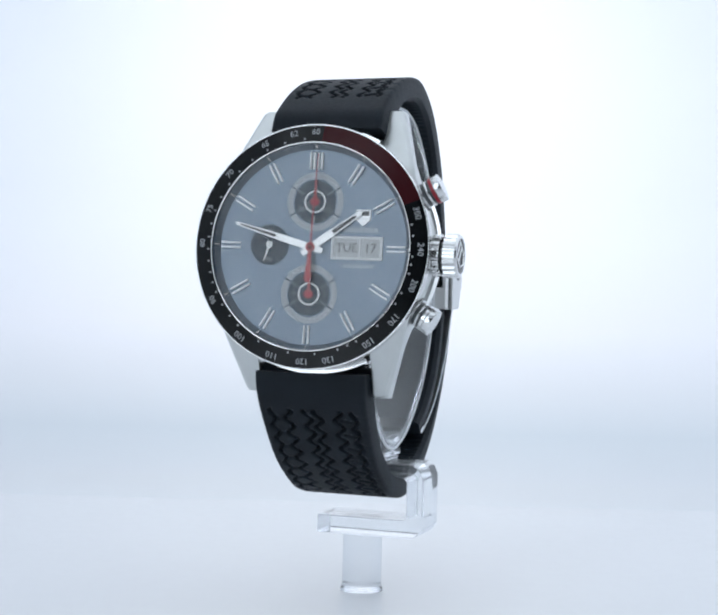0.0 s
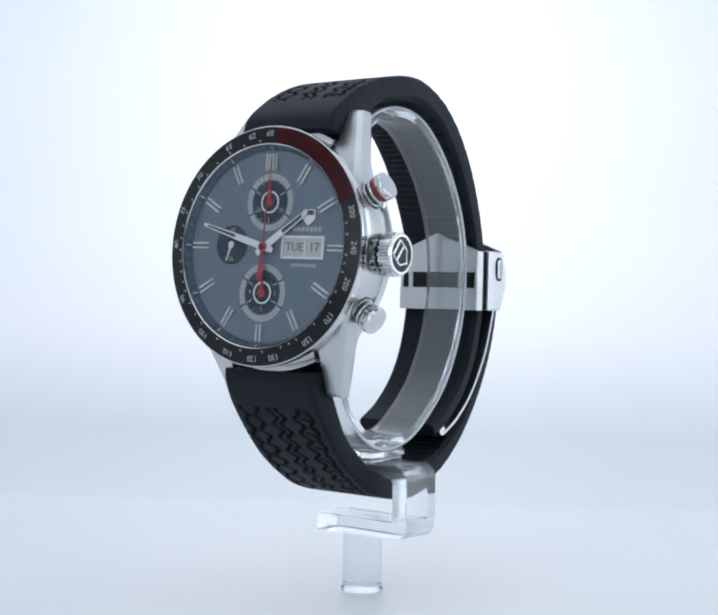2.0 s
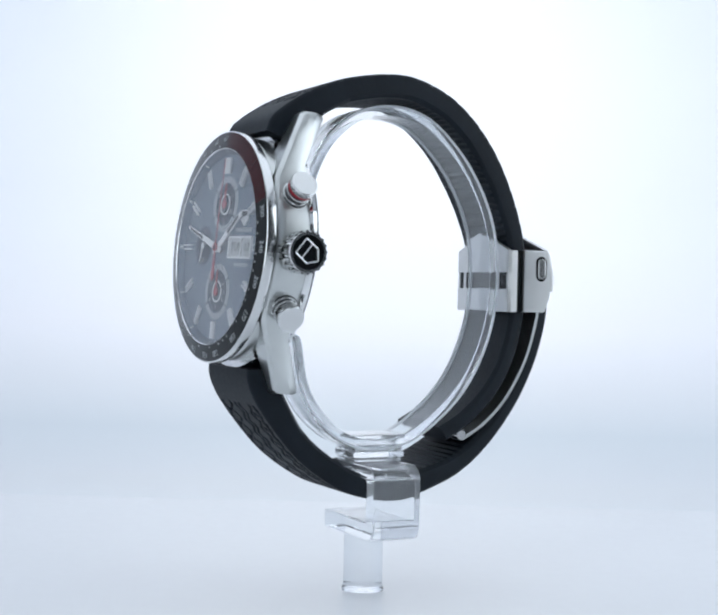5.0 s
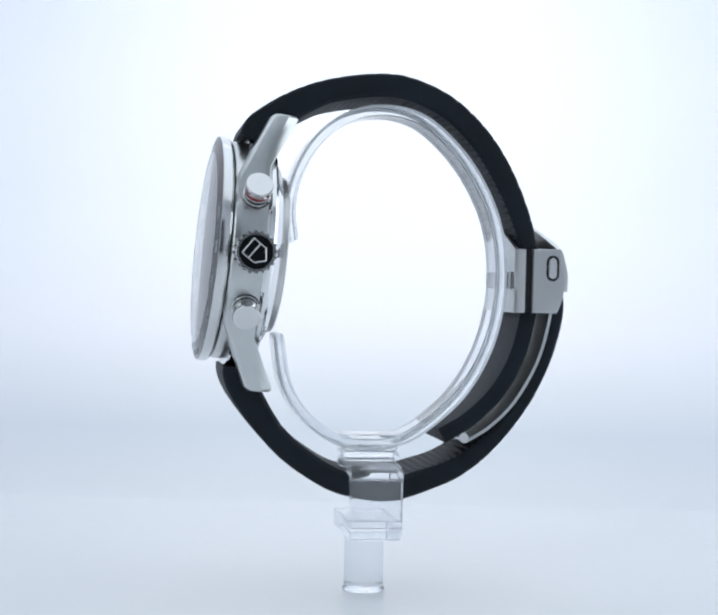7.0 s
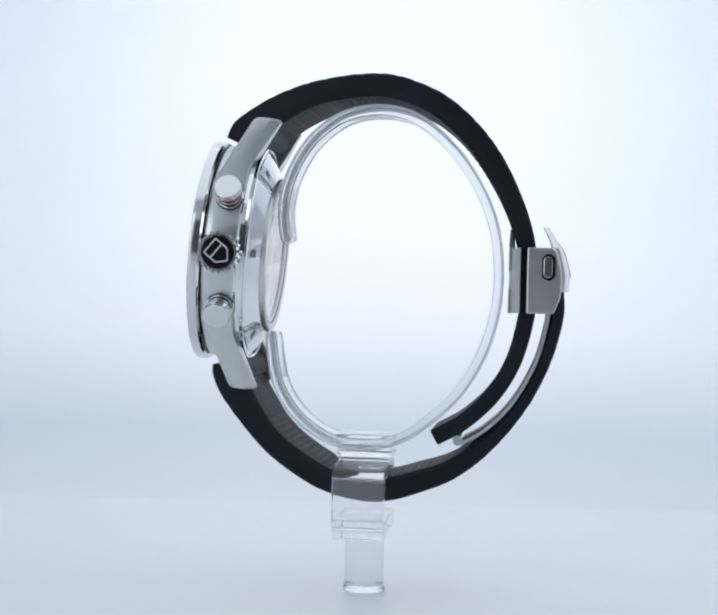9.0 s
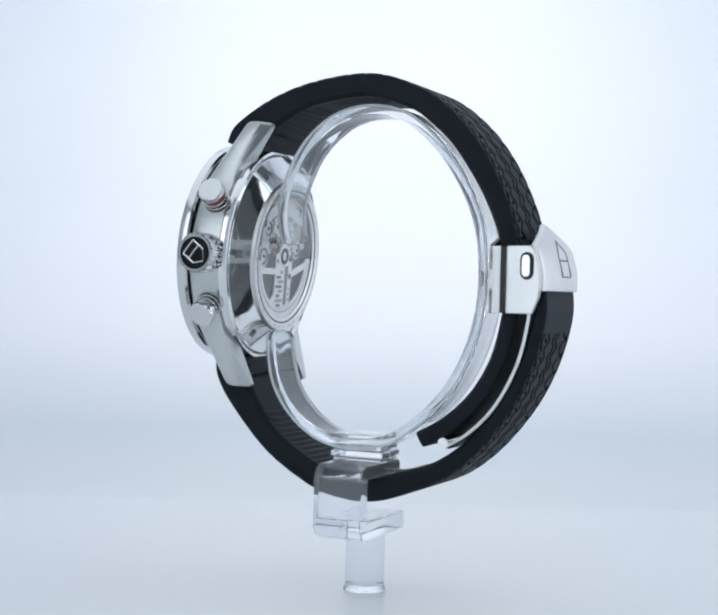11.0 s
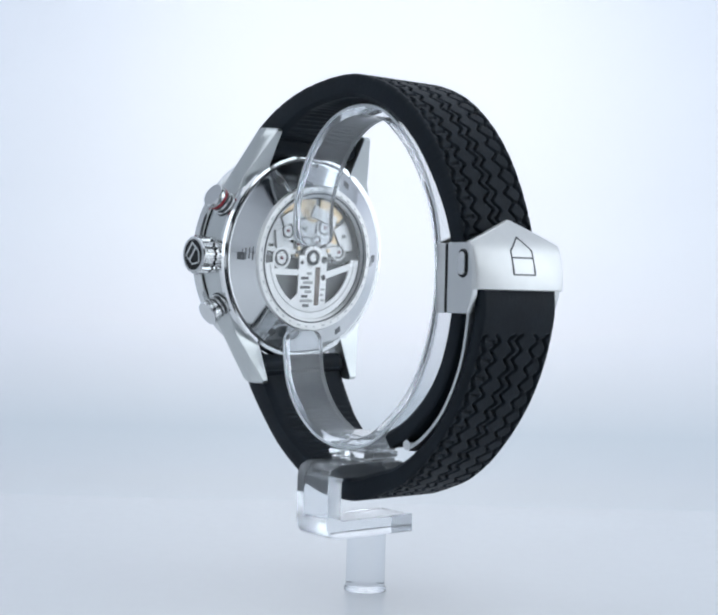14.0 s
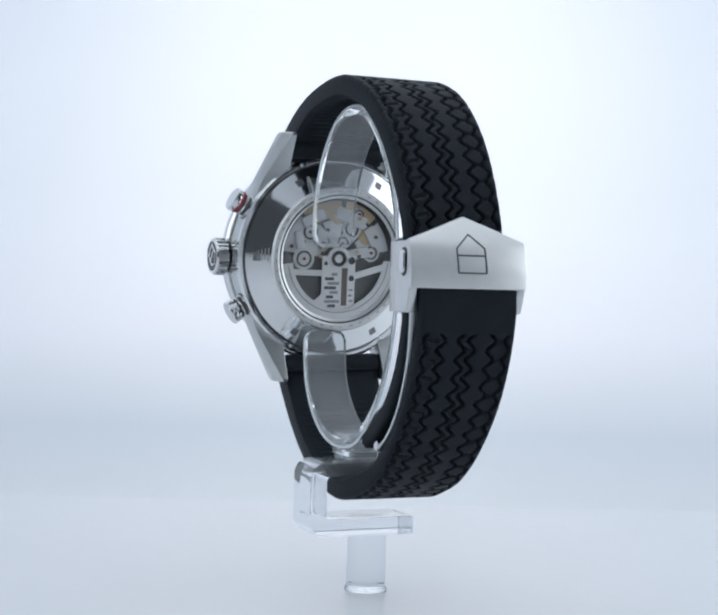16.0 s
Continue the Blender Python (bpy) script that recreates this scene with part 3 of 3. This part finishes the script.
    part("rotor_inset", ring(10.9, 11.1, z0 - 0.03, z0 + 0.01, 60, -82, 86), ENGRAVE, rotor, m=rot)
    part("rotor_hub", ring(0.9, 1.6, z0 - 0.2, z1, 32), DARKSTEEL, rotor, m=rot)
    part("rotor_inlay", bar(0.75, 2.0, 1.9, 9.6, z0 - 0.04, z0 + 0.01), BRONZE, rotor, "brown inlaid strip", m=rot)
    for x, y, r in ((2.9, 0.4, 0.75), (2.9, 4.0, 0.6), (-2.8, 1.0, 0.4)):
        part("rotor_hole", disc(r, z0 - 0.03, z0 + 0.01, 20), INK, rotor, m=rot @ Matrix.Translation((x, y, 0)))
    for k, (u0, u1) in enumerate(((0.2, 1.5), (0.9, 2.9), (-0.2, 2.3), (0.4, 3.0), (0.0, 1.8), (1.0, 2.6), (-0.3, 2.9), (0.5, 2.2))):
        part("engraved_bar", bar(-u1, -u0, 2.9 + k * 0.92, 3.5 + k * 0.92, z0 - 0.03, z0 + 0.01), DARKSTEEL if k % 2 else ENGRAVE, rotor, m=rot)
    for k, (u0, u1) in enumerate(((-3.3, -2.4), (-3.1, -2.3), (-3.4, -2.5))):
        part("engraved_bar", bar(-u1, -u0, 6.2 + k * 1.1, 6.6 + k * 1.1, z0 - 0.03, z0 + 0.01), ENGRAVE, rotor, m=rot)


head()


# ---- strap ----
def lean(y, z=0.0):
    back = max(0.0, min(1.0, (y + 28) / 60))
    return (-0.34 + 0.028 * (z - 7.34)) * (1 - back) - 3.2 * back


def zig(s, wave=3.4):
    t = (s / wave) % 1.0
    t = 4 * t if t < 0.25 else (2 - 4 * t if t < 0.75 else 4 * t - 4)
    return max(-1, min(1, t * 1.35))


def tread(start, bare, notch):
    """Tyre-like relief: four zigzag grooves, slits across the middle blocks and cuts in from the edges."""
    def relief(s, x, total):
        stop = total - bare
        if s < start or s > stop:
            return 0.0
        fade = min(1.0, (s - start) / 0.4, (stop - s) / 0.4)
        amp, depth = 0.72, 0.72
        w = 0.33
        best = 9.0
        for c, k in ((-7.6, -0.6), (-4.7, 1), (-0.95, -1), (0.95, -1), (4.7, 1), (7.6, -0.6)):
            best = min(best, abs(x - (c + k * amp * zig(s))))
        hollow = max(0.0, min(1.0, (w + 0.12 - best) / 0.24))
        t = ((s / 3.4) - 0.25) % 1.0
        for c0, c1, ph in ((5.2, 7.4, 0.5), (-7.4, -5.2, 0.5), (7.6, 12, 0.0), (-12, -7.6, 0.0)):
            if c0 < x < c1:
                d = abs(((t - ph - 0.07 * (abs(x) - 6) + 0.5) % 1.0) - 0.5) * 3.4
                near = max(0.0, min(1.0, (0.4 - d) / 0.2))
                if abs(x) > 7.6:
                    near *= max(notch, 1 - 1.1 * (abs(x) - 7.6))
                hollow = max(hollow, near * (0.9 if abs(x) > 7.5 else 0.5))
        return -depth * hollow * fade
    return relief


def ribs(start, stop):
    def relief(s, x, total):
        if start < s < stop and abs(x) < 8.0:
            return 0.15 * math.sin(s / 1.5 * 2 * math.pi) * min(1, (8.0 - abs(x)))
        return 0.0
    return relief


UPPER = [(-26.3, 27.9), (-25.3, 30.3), (-23.3, 32.2), (-18.7, 35.2), (-13.7, 37.5), (-8.6, 39.0), (-2.0, 40.1), (4.0, 40.1), (10.0, 38.4), (15.1, 35.7), (20.3, 31.1),
         (24.7, 25.3), (28.3, 18.2), (30.7, 11.0), (31.6, 3.5), (31.2, -3.8), (29.0, -12.6), (25.0, -19.6), (19.4, -25.0), (14.0, -28.2)]
LOWER = [(-28.35, -14.3), (-28.3, -16.0), (-27.5, -18.4), (-25.6, -21.6), (-21.5, -26.8), (-17.2, -31.2), (-12.0, -34.9), (-6.9, -37.5), (0.0, -39.0), (5.5, -38.8), (11.8, -36.8),
         (17.0, -34.5), (22.2, -30.6), (27.3, -25.0), (31.5, -18.7), (34.7, -11.4), (36.5, -3.9), (36.4, 1.2)]


def width_upper(f):
    return 20.5 - 2.5 * min(1, f / 0.6)


def thick_upper(f):
    return 4.4 - 0.3 * f + 2.0 * max(0.0, 1 - f / 0.16)


def thick_tail(f):
    return thick_upper(f) - 1.1 * max(0.0, min(1.0, (f - 0.5) / 0.2))


v, f = band(UPPER, 0.22, width_upper, thick_tail, 1, lean, 84, tread(8.5, 34.0, 0.16), ribs(10, 76), 0.7)
grid_part("strap", v, f, RUBBER, watch, "black rubber strap half with tyre tread relief")
v, f = band(LOWER, 0.22, width_upper, lambda t: thick_upper(t) - 1.5 * max(0.0, min(1.0, (t - 0.5) / 0.2)), -1, lean, 84, tread(7.0, 8.0, 0.05), ribs(14, 80), 0.7)
grid_part("strap", v, f, RUBBER, watch, "black rubber strap half with tyre tread relief")


# ---- folding clasp ----
def clasp():
    x0, x1, xm = -13.8, 7.8, -3.0
    # back cover with a pointed top, slightly bowed, and its two side cheeks
    def surface(u, z):
        bow = 1.0 * (1 - u * u)
        return float(np.interp(z, (0.5, 4.0, 8.0, 13.0), (36.5, 36.6, 35.6, 32.6))) + bow * float(np.interp(z, (4, 13), (1.0, 0.7)))
    bm = bmesh.new()
    cols = []
    n = 24
    for i in range(n + 1):
        u = -1 + 2 * i / n
        x = xm + u * (x1 - x0) / 2
        top = 13.0 - 4.2 * abs(u)
        row = []
        for k in range(9):
            zz = 0.7 + (top - 0.7) * k / 8
            row.append(((x, surface(u, zz), zz), (x, surface(u, zz) - 1.1, zz)))
        cols.append([(bm.verts.new(a), bm.verts.new(b)) for a, b in row])
    for i in range(n):
        for j in range(8):
            for k in (0, 1):
                bm.faces.new((cols[i][j][k], cols[i + 1][j][k], cols[i + 1][j + 1][k], cols[i][j + 1][k]))
        for j in (0, 8):
            bm.faces.new((cols[i][j][0], cols[i + 1][j][0], cols[i + 1][j][1], cols[i][j][1]))
    for i in (0, n):
        for j in range(8):
            bm.faces.new((cols[i][j][0], cols[i][j + 1][0], cols[i][j + 1][1], cols[i][j][1]))
    bevel(bm, 0.25, 2, 40)
    cover = part("clasp_cover", bm, SATIN, watch, "polished steel clasp cover with pointed top")
    for x in (x0, x1):
        s = 1 if x > xm else -1
        prof = [(29.6, -3.4), (34.6, -3.4), (35.7, -0.5), (36.0, 1.5), (35.9, 4.2), (35.0, 7.6), (34.2, 8.7), (29.6, 8.7)]
        cheek = part("cheek", prism(prof, x - s * 1.5, x, "x", 0.3), CHEEK, watch, "polished steel side cheek of the clasp")
        def pill(w, h, a, b, bev):
            pts = [(w * math.cos(radians(q)), h - w + w * math.sin(radians(q))) for q in range(0, 181, 15)]
            pts += [(w * math.cos(radians(q)), -h + w + w * math.sin(radians(q))) for q in range(180, 361, 15)]
            return prism(pts, a, b, "x", bev)
        button = pill(0.85, 2.0, -0.4, 0.4, 0.2)
        part("push_button", button, STEEL, cheek, "oblong steel release button", Matrix.Translation((x + s * 0.1, 33.4, 5.1)))
        # black pill painting the button's shadow on the cheek
        part("button_shadow", pill(1.25, 2.45, -0.05, 0.05, 0.0), BLACK, cheek, m=Matrix.Translation((x, 33.5, 5.1)))
    # engraved shield on the cover
    sh = [(-2.6, -2.9), (2.6, -2.9), (2.6, 1.2), (0, 3.6), (-2.6, 1.2)]
    lines = []
    for p, q in list(zip(sh, sh[1:] + sh[:1])) + [((-2.6, 0.0), (2.6, 0.0))]:
        k = 6
        on = [(xm + p[0] + (q[0] - p[0]) * i / k, 6.3 + p[1] + (q[1] - p[1]) * i / k) for i in range(k + 1)]
        on = [(x, surface((x - xm) / ((x1 - x0) / 2), z) - 0.05, z) for x, z in on]
        lines += [rod(a, b, 0.17, n=6) for a, b in zip(on, on[1:])]
    part("engraved_shield", join(*lines), DARKSTEEL, cover, "engraved shield outline")
    # inner frame that carries the tail: a pointed plate inside, side walls, slots
    body = part("clasp_body", join(
        prism([(x0 + 1.9, -3.4), (x1 - 0.6, -3.4), (x1 - 0.6, 1.1), (x0 + 1.9, 1.1)], 26.2, 27.0, "y", 0.1),
        prism([(x0 + 1.9, 4.3), (x1 - 0.6, 4.3), (x1 - 0.6, 8.6), (xm + 0.5, 12.4), (x0 + 1.9, 8.6)], 26.2, 27.0, "y", 0.1),
        box(x0 + 1.9, x0 + 2.6, 26.3, 28.4, -3.4, 8.6, 0.1), box(x1 - 1.3, x1 - 0.6, 26.3, 28.4, -3.4, 8.6, 0.1),
        box(x0 + 4, x0 + 5, 26.35, 27, 1.1, 4.3), box(x1 - 5, x1 - 4, 26.35, 27, 1.1, 4.3)), SATIN, watch, "satin steel inner clasp plate with slots")
    part("slot", box(x0 + 2.2, x1 - 0.8, 26.45, 26.8, 1.1, 4.3), BLACK, body)
    part("slot", box(x1 - 1.2, x1 - 0.7, 28.4, 29.6, -3.3, 8.5), BLACK, body)
    # thin curved blade of the clasp with its pivot
    blade = [(33.2, 0.0), (33.0, -4.6), (31.0, -12.4), (27.0, -19.8), (22.3, -24.7), (17.7, -27.6)]
    v, f = band(blade, 0.8, lambda t: 19.3 - 3.6 * t, lambda t: 1.0, -1, lambda y, z: lean(y, z) + 0.3, 5, None, None, 0.2)
    bl = grid_part("clasp_blade", v, f, BRUSHED, watch, "thin curved steel folding blade")
    part("pivot", rod((lean(17, -27) - 7.6, 17.6, -27.3), (lean(17, -27) + 8.2, 17.6, -27.3), 0.95), STEEL, bl)


clasp()


# ---- clear stand ----
stand = tagged(new("watch_stand"), "clear acrylic watch display stand with C-shaped ring", "stand")
stand.location = (0, 0, H0)


def display_stand():
    path = [(-16.5, 8.6), (-17.2, 15.0), (-15.9, 21.6), (-12.2, 28.3), (-6.2, 33.2), (1.2, 34.9), (8.8, 33.3), (15.5, 28.0), (20.6, 21.2), (24.0, 13.5), (25.3, 5.0), (24.8, -3.5),
            (22.5, -11.5), (18.4, -18.8), (12.6, -24.6), (6.3, -28.6), (-1.0, -29.8), (-7.8, -28.2), (-13.6, -23.8), (-17.4, -17.5), (-19.1, -8.1)]
    def axis(y, z):
        return 0.9 + max(0.0, (5.0 - y) / 24) * (1.1 - 0.03 * z)
    def tip(t):
        d = min(t, 1 - t) * 168.0
        return 8.8 if d > 2.6 else 8.8 - 2 * (2.6 - math.sqrt(2.6 ** 2 - (2.6 - d) ** 2))
    def tip_depth(t):
        d = min(t, 1 - t) * 168.0
        return 2.0 if d > 1.0 else 1.1 + 0.9 * math.sqrt(1 - (1 - d) ** 2)
    v, f = band(path, 0.5, lambda t: tip(t) - 0.62, tip_depth, 1, axis, 13, None, None, 0.1)
    r = grid_part("ring", v, f, ACRYLIC, stand, "clear acrylic C-shaped ring")
    sp, yp, zp = spline(path, 0.5)
    # thin white strips stand in for reflections along both edges
    for sx in (-1, 1):
        def rim(y, z):
            t = sp[int(np.argmin((yp - y) ** 2 + (zp - z) ** 2))] / sp[-1]
            return axis(y, z) + sx * (tip(t) / 2 - 0.15)
        v, f = band(path, 0.5, lambda t: 0.3, lambda t: 0.5, 1, rim, 7, None, None, 0.12)
        grid_part("ring_edge_glint", v, f, EDGE_GLINT, r, "whitish strip painting the light along the acrylic ring's edge").visible_shadow = False
    # saddle under the ring and bracket beside the strap
    s = part("saddle", join(box(-3.3, 5.1, -5.4, 5.6, -27.62, -26.9, 0.2, 2), box(-3.1, 4.9, -4.9, 5.1, -29.9, -28.75, 0.3, 2), box(-3.3, 5.1, -5.2, 5.4, -31.2, -30.0, 0.3, 2),
                            box(-3.0, 4.8, -4.8, 5.0, -31.95, -31.3, 0.25, 2)), ACRYLIC, stand, "stacked clear acrylic saddle plates")
    bracket = part("bracket", prism([(-8.0, -45.8), (10.5, -45.8), (12.0, -45.2), (12.9, -43.8), (12.9, -34.4), (12.2, -32.8), (10.8, -32.0), (-4.6, -32.0), (-5.4, -32.5), (-5.4, -34.0), (-4.6, -34.6), (9.0, -34.6), (9.6, -35.2), (9.6, -42.4), (-8.0, -42.4)],
                                    -4.8, 4.8, "y", 0.35, 3), ACRYLIC, stand, "clear acrylic bracket")
    pole = part("pole", lathe([(0, -56.95), (4.0, -56.95), (4.0, -56.5), (3.85, -56.2), (3.7, -56.0), (3.7, -45.85), (0, -45.85)], 64, closed=False), ACRYLIC, stand,
                "round clear acrylic post", Matrix.Translation((-0.4, 0, 0)))
    for ob in (r, s, bracket, pole):
        ob.visible_shadow = False


display_stand()


# ---- what moves ----
def motions():
    rows = [(t, pose(0, 0, H0, 0, 0, -a)) for t, a in TURN]
    walk(watch, rows)
    walk(stand, rows)


motions()
